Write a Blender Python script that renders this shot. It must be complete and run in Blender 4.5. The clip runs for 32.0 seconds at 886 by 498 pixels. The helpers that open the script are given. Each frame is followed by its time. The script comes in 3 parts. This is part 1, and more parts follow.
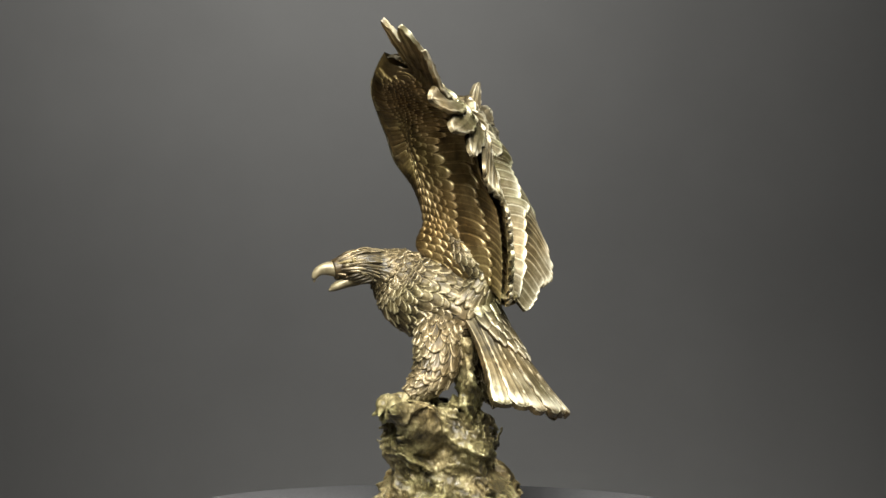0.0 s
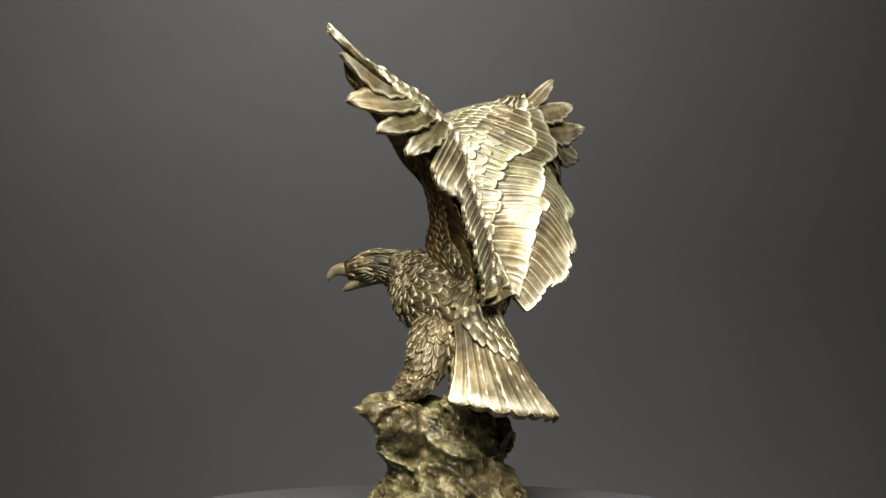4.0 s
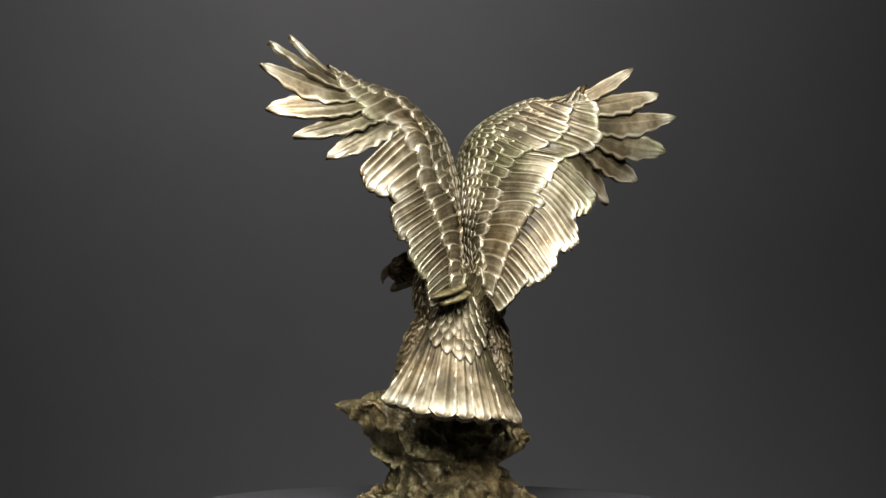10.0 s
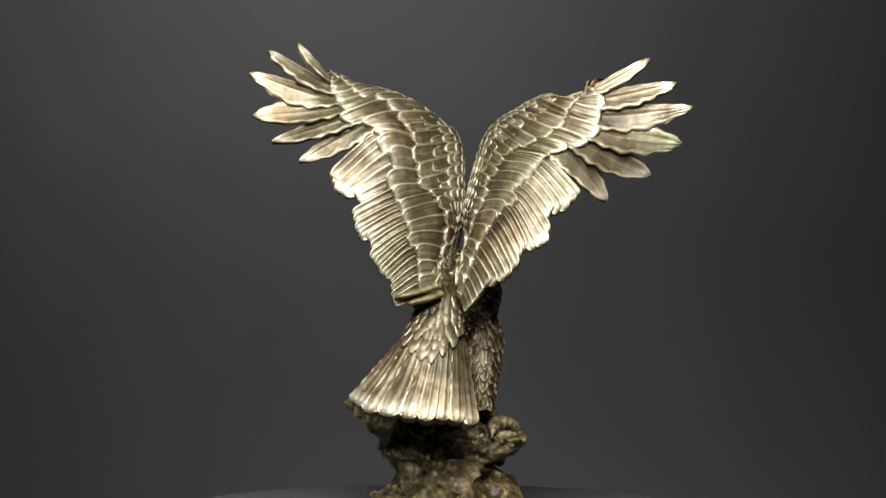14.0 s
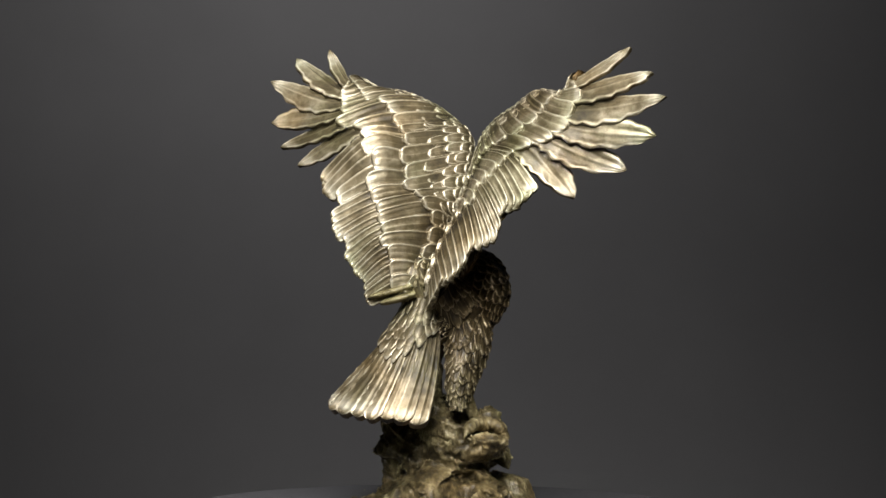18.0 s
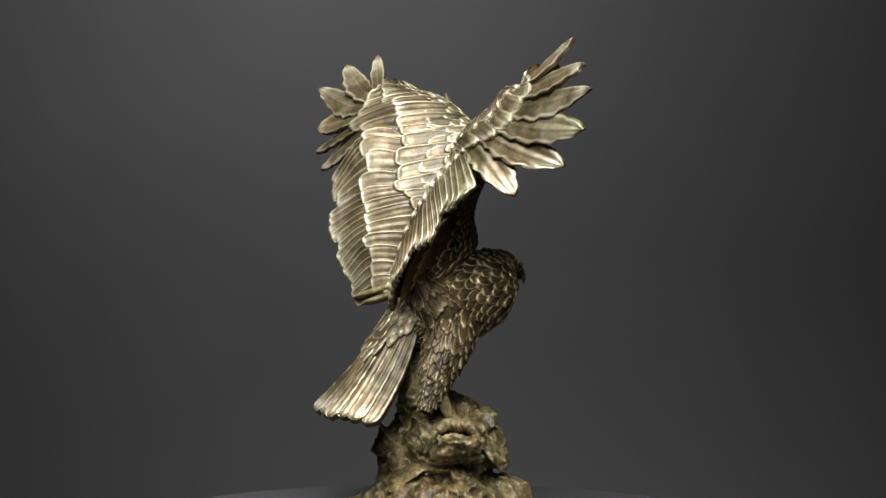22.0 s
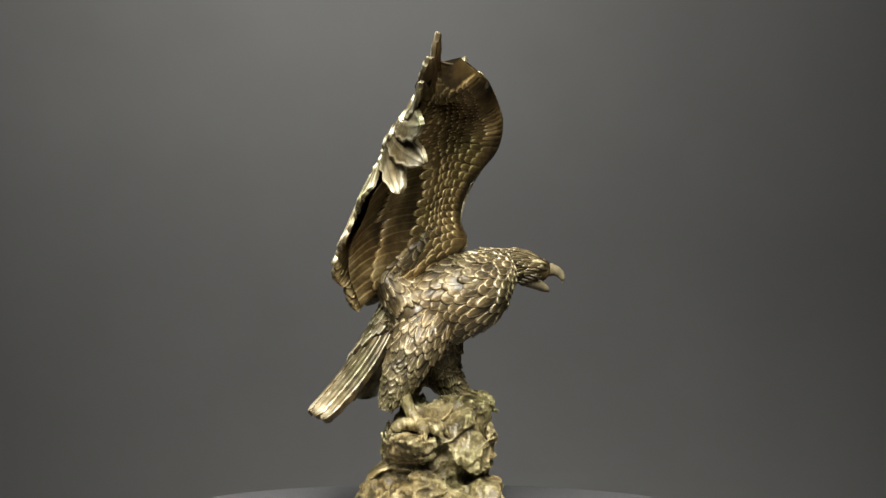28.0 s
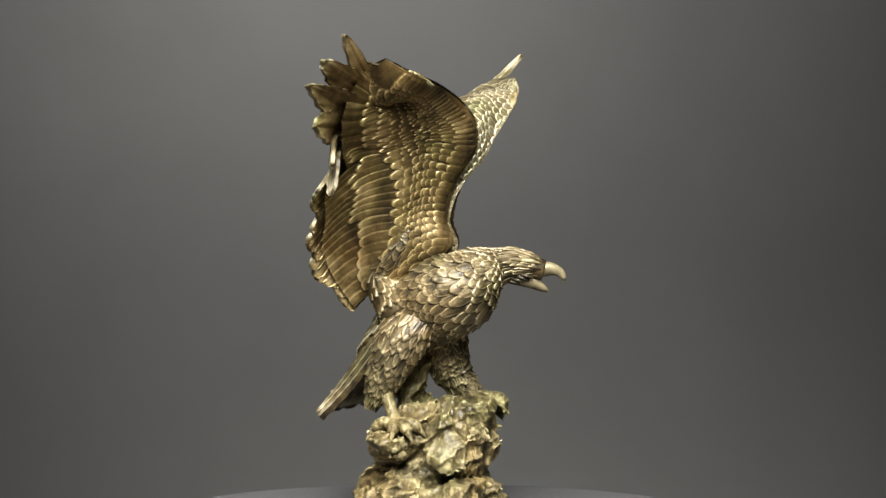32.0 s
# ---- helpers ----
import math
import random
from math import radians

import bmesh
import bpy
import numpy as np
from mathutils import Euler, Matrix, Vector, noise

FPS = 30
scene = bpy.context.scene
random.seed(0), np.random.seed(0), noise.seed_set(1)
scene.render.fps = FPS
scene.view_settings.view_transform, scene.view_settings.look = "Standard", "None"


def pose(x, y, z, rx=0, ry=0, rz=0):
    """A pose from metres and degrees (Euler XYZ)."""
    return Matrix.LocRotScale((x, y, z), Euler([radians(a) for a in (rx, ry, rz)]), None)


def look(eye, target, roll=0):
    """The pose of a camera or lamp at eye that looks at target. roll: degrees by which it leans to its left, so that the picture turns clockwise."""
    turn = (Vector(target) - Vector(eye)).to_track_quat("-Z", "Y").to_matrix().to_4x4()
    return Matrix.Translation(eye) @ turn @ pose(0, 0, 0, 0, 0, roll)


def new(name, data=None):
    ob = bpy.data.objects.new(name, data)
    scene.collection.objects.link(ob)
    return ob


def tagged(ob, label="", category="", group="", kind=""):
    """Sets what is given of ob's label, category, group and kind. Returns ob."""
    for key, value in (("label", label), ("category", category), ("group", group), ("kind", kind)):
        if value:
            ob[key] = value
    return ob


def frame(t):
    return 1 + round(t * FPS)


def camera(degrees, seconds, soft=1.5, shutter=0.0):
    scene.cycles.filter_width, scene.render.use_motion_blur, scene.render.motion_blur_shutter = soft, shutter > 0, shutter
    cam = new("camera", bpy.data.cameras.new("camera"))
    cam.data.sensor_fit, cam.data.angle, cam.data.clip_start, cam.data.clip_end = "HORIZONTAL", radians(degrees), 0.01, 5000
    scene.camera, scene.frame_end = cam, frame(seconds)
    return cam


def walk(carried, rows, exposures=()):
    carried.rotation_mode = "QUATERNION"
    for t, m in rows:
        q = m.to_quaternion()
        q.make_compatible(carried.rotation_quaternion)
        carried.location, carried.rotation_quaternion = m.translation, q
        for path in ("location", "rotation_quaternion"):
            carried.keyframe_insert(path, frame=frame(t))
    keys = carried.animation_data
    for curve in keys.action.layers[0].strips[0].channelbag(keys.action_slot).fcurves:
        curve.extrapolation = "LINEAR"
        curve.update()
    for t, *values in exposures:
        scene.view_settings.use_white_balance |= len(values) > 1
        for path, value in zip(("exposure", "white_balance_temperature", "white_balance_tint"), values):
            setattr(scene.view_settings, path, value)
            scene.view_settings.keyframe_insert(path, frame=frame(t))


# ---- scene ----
# ---------------------------------------------------------------- camera
TOP = 0.82                      # height of the turntable's top
TURN = -6.04817                 # degrees per second
cam = camera(2 * math.degrees(math.atan(784 / 3507.25)), 32.0, soft=1.5)
EYE = Vector((0, -1.55, TOP + 0.16212))
AIM = EYE + Vector((0.0015657, 0.9996657, 0.0258097))
walk(cam, [(0.0, look(EYE, AIM, 0.23734)), (32.0, look(EYE, AIM, 0.23734))],
     exposures=[(0.0, 0.05, 6750, 6), (3.0, -0.2, 6750, 6), (6.0, -0.6, 6700, 10), (9.0, -0.98, 6500, 12), (13.0, -1.1, 6500, 12), (19.0, -1.05, 6500, 12),
                (23.0, -0.95, 6500, 12), (25.0, -0.6, 6700, 10), (28.0, 0.05, 6750, 6), (32.0, 0.2, 6750, 6)])


def turned(t, z=0.0):
    """The pose of what stands on the turntable at t seconds."""
    return pose(0, 0, z, 0, 0, TURN * (t - 13.1265))


# ---------------------------------------------------------------- light
world = bpy.data.worlds.new("studio_dark")
scene.world = world
world.use_nodes = True
world.node_tree.nodes["Background"].inputs[0].default_value = (0.6, 0.65, 0.75, 1)
world.node_tree.nodes["Background"].inputs[1].default_value = 0.010


def softbox(name, eye, target, w, h, watts, colour, spread=180):
    data = bpy.data.lights.new(name, "AREA")
    data.shape, data.size, data.size_y, data.energy, data.color = "RECTANGLE", w, h, watts, colour
    data.spread = radians(spread)
    ob = new(name, data)
    ob.matrix_world = look(eye, target)
    return ob


softbox("key_softbox", (-0.08, -0.70, 2.0), (0, 0.0, 1.0), 1.0, 0.6, 11.5, (1.0, 0.98, 0.95), 85)
# unseen fill added at the front to brighten undersides left dark by the key
softbox("front_fill", (-0.1, -1.9, 2.15), (0, 0.0, 1.0), 1.0, 0.6, 5.9, (1.0, 0.98, 0.95), 36)
softbox("wall_lamp", (-0.45, 1.0, 2.5), (-0.18, 3.0, 1.68), 0.4, 0.3, 11.0, (1.0, 0.99, 0.97), 96)

# ---------------------------------------------------------------- materials


def material(name, base, rough, metal=0.0):
    m = bpy.data.materials.new(name)
    m.use_nodes = True
    nt = m.node_tree
    b = nt.nodes["Principled BSDF"]
    b.inputs["Base Color"].default_value = (*base, 1)
    b.inputs["Roughness"].default_value = rough
    b.inputs["Metallic"].default_value = metal
    return m, nt, b


def noise_node(nt, scale, detail=6.0, rough=0.6, coord="Object"):
    tc = nt.nodes.new("ShaderNodeTexCoord")
    n = nt.nodes.new("ShaderNodeTexNoise")
    n.inputs["Scale"].default_value, n.inputs["Detail"].default_value = scale, detail
    n.inputs["Roughness"].default_value = rough
    nt.links.new(tc.outputs[coord], n.inputs["Vector"])
    return n


def ramp(nt, src, stops):
    r = nt.nodes.new("ShaderNodeValToRGB")
    e = r.color_ramp.elements
    while len(e) < len(stops):
        e.new(0.5)
    for k, (p, c) in zip(e, stops):
        k.position, k.color = p, (*c, 1)
    nt.links.new(src, r.inputs[0])
    return r


def bump(nt, b, src, dist, strength=1.0, before=None):
    k = nt.nodes.new("ShaderNodeBump")
    k.inputs["Distance"].default_value, k.inputs["Strength"].default_value = dist, strength
    nt.links.new(src, k.inputs["Height"])
    if before:
        nt.links.new(before.outputs[0], k.inputs["Normal"])
    nt.links.new(k.outputs[0], b.inputs["Normal"])
    return k


def maths(nt, op, a, c=None, value=None):
    k = nt.nodes.new("ShaderNodeMath")
    k.operation = op
    nt.links.new(a, k.inputs[0])
    if c is not None:
        nt.links.new(c, k.inputs[1])
    if value is not None:
        k.inputs[1].default_value = value
    return k.outputs[0]


def bronze(name, plates, tint=(1.0, 1.0, 1.0), lift=0.0, grain=0.0012, fine_grain=0.0004, carved=0.0, wear_shade=1.0):
    """Dry-brushed old-gold finish over a brown and green wash; plates: feathers whose raised rims and tips are rubbed
    bright, and whose roots and edges are painted darker with wash and crease shade.
    """
    m, nt, b = material(name, (0.4, 0.32, 0.17), 0.4, 0.5)
    b.inputs["Coat Weight"].default_value, b.inputs["Coat Roughness"].default_value = 0.32, 0.24
    n1 = noise_node(nt, 70.0, 8.0, 0.65)
    n2 = noise_node(nt, 16.0, 4.0, 0.55)
    n3 = noise_node(nt, 300.0, 6.0, 0.7)
    tone = n1.outputs["Fac"]
    if plates:
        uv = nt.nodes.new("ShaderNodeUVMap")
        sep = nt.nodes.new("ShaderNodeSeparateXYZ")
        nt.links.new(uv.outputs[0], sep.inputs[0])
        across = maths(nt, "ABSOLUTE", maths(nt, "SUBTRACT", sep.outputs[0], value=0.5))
        # root colour darkened for wash and shade under the overlapping row; tips rubbed bright
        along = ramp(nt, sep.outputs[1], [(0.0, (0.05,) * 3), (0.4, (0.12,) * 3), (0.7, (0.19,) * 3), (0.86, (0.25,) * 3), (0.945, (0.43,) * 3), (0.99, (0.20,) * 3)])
        # rubbed rims, then the edge darkened: crease shade and wash painted in
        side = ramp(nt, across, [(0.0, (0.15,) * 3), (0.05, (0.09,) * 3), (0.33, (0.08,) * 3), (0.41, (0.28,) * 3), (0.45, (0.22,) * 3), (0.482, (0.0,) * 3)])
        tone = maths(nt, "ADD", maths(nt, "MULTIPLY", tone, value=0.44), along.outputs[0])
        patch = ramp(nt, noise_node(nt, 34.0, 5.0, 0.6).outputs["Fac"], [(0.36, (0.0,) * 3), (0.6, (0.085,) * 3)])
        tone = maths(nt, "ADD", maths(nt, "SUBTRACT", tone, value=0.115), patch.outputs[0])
        tone = maths(nt, "ADD", tone, maths(nt, "MULTIPLY", side.outputs[0], value=wear_shade))
    tone = maths(nt, "ADD", tone, value=lift)
    stops = [(0.27, (0.030, 0.023, 0.011)), (0.42, (0.135, 0.108, 0.058)), (0.54, (0.34, 0.295, 0.20)), (0.74, (0.78, 0.73, 0.60))]
    gold = ramp(nt, tone, [(p, tuple(a * t_ for a, t_ in zip(c, tint))) for p, c in stops])
    wash = ramp(nt, n2.outputs["Fac"], [(0.32, (0.70, 0.80, 0.54)), (0.5, (1.0, 1.0, 0.95)), (0.68, (1.0, 0.84, 0.58))])
    mx = nt.nodes.new("ShaderNodeMixRGB")
    mx.blend_type = "MULTIPLY"
    mx.inputs[0].default_value = 0.75
    nt.links.new(gold.outputs[0], mx.inputs[1])
    nt.links.new(wash.outputs[0], mx.inputs[2])
    nt.links.new(mx.outputs[0], b.inputs["Base Color"])
    rr = ramp(nt, tone, [(0.3, (0.55,) * 3), (0.68, (0.40,) * 3)])
    nt.links.new(rr.outputs[0], b.inputs["Roughness"])
    fine = bump(nt, b, n1.outputs["Fac"], grain, 0.7)
    fine = bump(nt, b, n3.outputs["Fac"], fine_grain, 0.6, fine)
    if carved:
        stretch = nt.nodes.new("ShaderNodeMapping")
        stretch.inputs["Rotation"].default_value = (0.35, 0.45, 0.0)
        stretch.inputs["Scale"].default_value = (1.0, 1.0, 0.28)
        cuts = noise_node(nt, 190.0, 5.0, 0.6)
        nt.links.new(cuts.inputs["Vector"].links[0].from_socket, stretch.inputs["Vector"])
        nt.links.new(stretch.outputs[0], cuts.inputs["Vector"])
        ridge = maths(nt, "ABSOLUTE", maths(nt, "SUBTRACT", cuts.outputs["Fac"], value=0.5))
        bump(nt, b, ridge, carved, 0.9, fine)
        rubbed = ramp(nt, nt.nodes.new("ShaderNodeNewGeometry").outputs["Pointiness"], [(0.50, (0.0,) * 3), (0.57, (0.16,) * 3)])
        nt.links.new(maths(nt, "ADD", tone, rubbed.outputs[0]), gold.inputs[0])
    return m


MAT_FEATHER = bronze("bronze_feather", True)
MAT_CAST = bronze("bronze_cast", False, (0.80, 0.76, 0.58), -0.075, 0.0036, 0.0006, 0.006)
# painted dark brown: wash, plus the shade in the seams between feathers
MAT_WASH_SHADE = bronze("bronze_brown_wash_shade", False, (0.7, 0.6, 0.45), -0.14)
MAT_BROWN = bronze("bronze_brown_feather", True, (0.92, 0.77, 0.52), 0.06, wear_shade=0.45)
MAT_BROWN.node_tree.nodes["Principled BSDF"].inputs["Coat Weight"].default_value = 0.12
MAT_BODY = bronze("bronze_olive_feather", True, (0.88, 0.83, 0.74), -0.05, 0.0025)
MAT_HORN, nt, b = material("bronze_horn", (0.5, 0.43, 0.29), 0.42, 0.3)
k = noise_node(nt, 160.0)
nt.links.new(ramp(nt, k.outputs["Fac"], [(0.3, (0.10, 0.080, 0.042)), (0.7, (0.27, 0.23, 0.14))]).outputs[0], b.inputs["Base Color"])
bump(nt, b, k.outputs["Fac"], 0.0006, 0.5)

MAT_WALL, nt, b = material("grey_backdrop", (0.2, 0.2, 0.2), 0.85)
k = noise_node(nt, 3.0, 5.0)
nt.links.new(ramp(nt, k.outputs["Fac"], [(0.3, (0.184, 0.182, 0.185)), (0.7, (0.202, 0.200, 0.203))]).outputs[0], b.inputs["Base Color"])
MAT_ROOM, nt, b = material("dark_studio_paint", (0.03, 0.03, 0.032), 0.8)
k = noise_node(nt, 5.0)
nt.links.new(ramp(nt, k.outputs["Fac"], [(0.3, (0.06, 0.06, 0.062)), (0.7, (0.08, 0.08, 0.082))]).outputs[0], b.inputs["Base Color"])
MAT_DISC, nt, b = material("black_cloth", (0.03, 0.03, 0.032), 0.9)
b.inputs["Specular IOR Level"].default_value = 0.12
k = noise_node(nt, 350.0, 8.0)
nt.links.new(ramp(nt, k.outputs["Fac"], [(0.3, (0.055, 0.055, 0.059)), (0.7, (0.085, 0.085, 0.090))]).outputs[0], b.inputs["Base Color"])
bump(nt, b, k.outputs["Fac"], 0.001, 0.5)
MAT_EDGE, nt, b = material("black_plastic", (0.02, 0.02, 0.02), 0.4)
k = noise_node(nt, 120.0)
bump(nt, b, k.outputs["Fac"], 0.0005, 0.3)
MAT_WOOD, nt, b = material("dark_table_wood", (0.06, 0.04, 0.025), 0.5)
k = noise_node(nt, 18.0)
nt.links.new(ramp(nt, k.outputs["Fac"], [(0.3, (0.045, 0.03, 0.018)), (0.7, (0.08, 0.055, 0.034))]).outputs[0], b.inputs["Base Color"])


def part(name, bm, mat, parent=None, label=""):
    me = bpy.data.meshes.new(name)
    bm.to_mesh(me)
    bm.free()
    me.materials.append(mat)
    ob = new(name, me)
    if parent:
        ob.parent = parent
    if label:
        tagged(ob, label)
    return ob


def box(x0, x1, y0, y1, z0, z1, bevel=0.0):
    bm = bmesh.new()
    bmesh.ops.create_cube(bm, size=1.0)
    for v in bm.verts:
        v.co = Vector(((x0 + x1) / 2 + v.co.x * (x1 - x0), (y0 + y1) / 2 + v.co.y * (y1 - y0), (z0 + z1) / 2 + v.co.z * (z1 - z0)))
    if bevel:
        bmesh.ops.bevel(bm, geom=bm.edges[:], offset=bevel, segments=2, affect="EDGES", profile=0.5)
    return bm


def lathe(profile, n=96):
    """A closed body of revolution from (radius, height) pairs."""
    bm = bmesh.new()
    rings = []
    for r, z in profile:
        rings.append([bm.verts.new((r * math.cos(2 * math.pi * i / n), r * math.sin(2 * math.pi * i / n), z)) for i in range(n)])
    for a, c in zip(rings, rings[1:]):
        for i in range(n):
            bm.faces.new((a[i], a[(i + 1) % n], c[(i + 1) % n], c[i]))
    bm.faces.new(rings[0][::-1])
    bm.faces.new(rings[-1])
    for f in bm.faces:
        f.smooth = True
    return bm


# ---------------------------------------------------------------- the studio
tagged(part("floor", box(-3, 3, -4, 3.2, -0.1, 0), MAT_ROOM), "dark grey studio floor", kind="structure")
tagged(part("ceiling", box(-3, 3, -4, 3.2, 3.0, 3.1), MAT_ROOM), "dark painted studio ceiling", kind="structure")
tagged(part("wall_west", box(-3.1, -3, -4, 3.2, 0, 3.0), MAT_ROOM), "dark painted studio wall", kind="structure")
tagged(part("wall_east", box(3, 3.1, -4, 3.2, 0, 3.0), MAT_ROOM), "dark painted studio wall", kind="structure")
tagged(part("wall_south", box(-3, 3, -4.1, -4, 0, 3.0), MAT_ROOM), "dark painted studio wall behind the camera", kind="structure")
tagged(part("backdrop", box(-3, 3, 3.0, 3.05, 0, 3.0), MAT_WALL), "plain matt grey studio backdrop", kind="structure")

table = tagged(new("table"), "dark wooden table under the turntable", "table")
part("tabletop", box(-0.45, 0.45, -0.4, 0.4, 0.72, 0.752, 0.004), MAT_WOOD, table)
for sx in (-1, 1):
    for sy in (-1, 1):
        part("leg", box(sx * 0.4 - 0.025, sx * 0.4 + 0.025, sy * 0.35 - 0.025, sy * 0.35 + 0.025, 0, 0.72, 0.003), MAT_WOOD, table)

RIM = 0.205
turntable = tagged(new("turntable"), "round motorised turntable covered in black cloth", "turntable")
turntable.location = (0, 0, 0.752)
part("base", lathe([(0.13, 0), (0.135, 0.004), (0.135, 0.036), (0.12, 0.04)]), MAT_EDGE, turntable, "black plastic turntable base")
platter = part("platter", lathe([(RIM - 0.006, 0.041), (RIM, 0.045), (RIM, 0.0645), (RIM - 0.0015, 0.067), (RIM - 0.004, 0.068)]), MAT_DISC, turntable,
               "round platter covered in dark grey cloth")

# ---------------------------------------------------------------- surfaces


def glide(p, t):
    """Catmull-Rom curve through the rows of p at the parameters t (0 to n - 1), straight on beyond the ends."""
    p = np.asarray(p, float)
    n = len(p)
    t = np.asarray(t, float)
    q = np.vstack([2 * p[0] - p[1], p, 2 * p[-1] - p[-2]])
    tc = np.clip(t, 0, n - 1)
    i = np.minimum(tc.astype(int), n - 2)
    f = (tc - i)[..., None]
    a, b_, c, d = q[i], q[i + 1], q[i + 2], q[i + 3]
    out = 0.5 * (2 * b_ + (c - a) * f + (2 * a - 5 * b_ + 4 * c - d) * f ** 2 + (3 * b_ - a - 3 * c + d) * f ** 3)
    out = out + (t - tc)[..., None] * np.where((t < 0)[..., None], p[1] - p[0], p[-1] - p[-2])
    return out


class Sheet:
    """A surface at(u, v) with its unit normal on the side of hint, tabled over the given ranges."""

    def __init__(self, at, hint, u0, v0, us, vs, nu=260, nv=160):
        self.us, self.vs, self.nu, self.nv = us, vs, nu, nv
        U = np.linspace(us[0], us[1], nu)[:, None]
        V = np.linspace(vs[0], vs[1], nv)[None, :]
        P = at(*np.broadcast_arrays(U, V))
        N = np.cross(np.gradient(P, axis=0), np.gradient(P, axis=1))
        N = N / np.maximum(np.linalg.norm(N, axis=-1, keepdims=True), 1e-12)
        self.P, self.N = P, N
        if float(np.dot(self.normal(np.array([u0]), np.array([v0]))[0], hint)) < 0:
            self.N = -N

    def look_up(self, table, u, v):
        u, v = np.broadcast_arrays(np.asarray(u, float), np.asarray(v, float))
        a = np.clip((u - self.us[0]) / (self.us[1] - self.us[0]), 0, 1) * (self.nu - 1.0001)
        c = np.clip((v - self.vs[0]) / (self.vs[1] - self.vs[0]), 0, 1) * (self.nv - 1.0001)
        i, j = a.astype(int), c.astype(int)
        a, c = (a - i)[..., None], (c - j)[..., None]
        return (table[i, j] * (1 - a) + table[i + 1, j] * a) * (1 - c) + (table[i, j + 1] * (1 - a) + table[i + 1, j + 1] * a) * c

    def at(self, u, v):
        return self.look_up(self.P, u, v)

    def normal(self, u, v):
        n = self.look_up(self.N, u, v)
        return n / np.maximum(np.linalg.norm(n, axis=-1, keepdims=True), 1e-12)


class Cast:
    """Collects the pieces of a one-piece casting."""

    def __init__(self):
        self.co, self.faces, self.mat, self.uv, self.n = [], [], [], [], 0

    def grid(self, p, uv, mat, flip=False, wrap=False):
        a, c = p.shape[:2]
        k = self.n + np.arange(a * c).reshape(a, c)
        if wrap:
            k = np.concatenate([k, k[:, :1]], axis=1)
        f = np.stack([k[:-1, :-1], k[1:, :-1], k[1:, 1:], k[:-1, 1:]], -1).reshape(-1, 4)
        if flip:
            f = f[:, ::-1]
        self.co.append(p.reshape(-1, 3))
        self.uv.append(uv.reshape(-1, 2))
        self.faces.append(f)
        self.mat.append(np.full(len(f), mat))
        self.n += a * c

    def loose(self, co, faces, mat):
        self.co.append(co)
        self.uv.append(np.zeros((len(co), 2)))
        self.faces.append(faces + self.n)
        self.mat.append(np.full(len(faces), mat))
        self.n += len(co)

    def mesh(self, name, mats):
        co, faces = np.vstack(self.co), np.vstack(self.faces)
        uv, mat = np.vstack(self.uv), np.concatenate(self.mat)
        me = bpy.data.meshes.new(name)
        me.vertices.add(len(co))
        me.vertices.foreach_set("co", co.ravel())
        me.loops.add(faces.size)
        me.loops.foreach_set("vertex_index", faces.ravel().astype(np.int32))
        me.polygons.add(len(faces))
        me.polygons.foreach_set("loop_start", np.arange(0, faces.size, 4, dtype=np.int32))
        for m in mats:
            me.materials.append(m)
        me.polygons.foreach_set("material_index", mat.astype(np.int32))
        me.polygons.foreach_set("use_smooth", np.ones(len(faces), bool))
        layer = me.uv_layers.new(name="UVMap")
        layer.data.foreach_set("uv", uv[faces.ravel()].ravel())
        me.update()
        me.validate()
        return me


rng = np.random.default_rng(7)


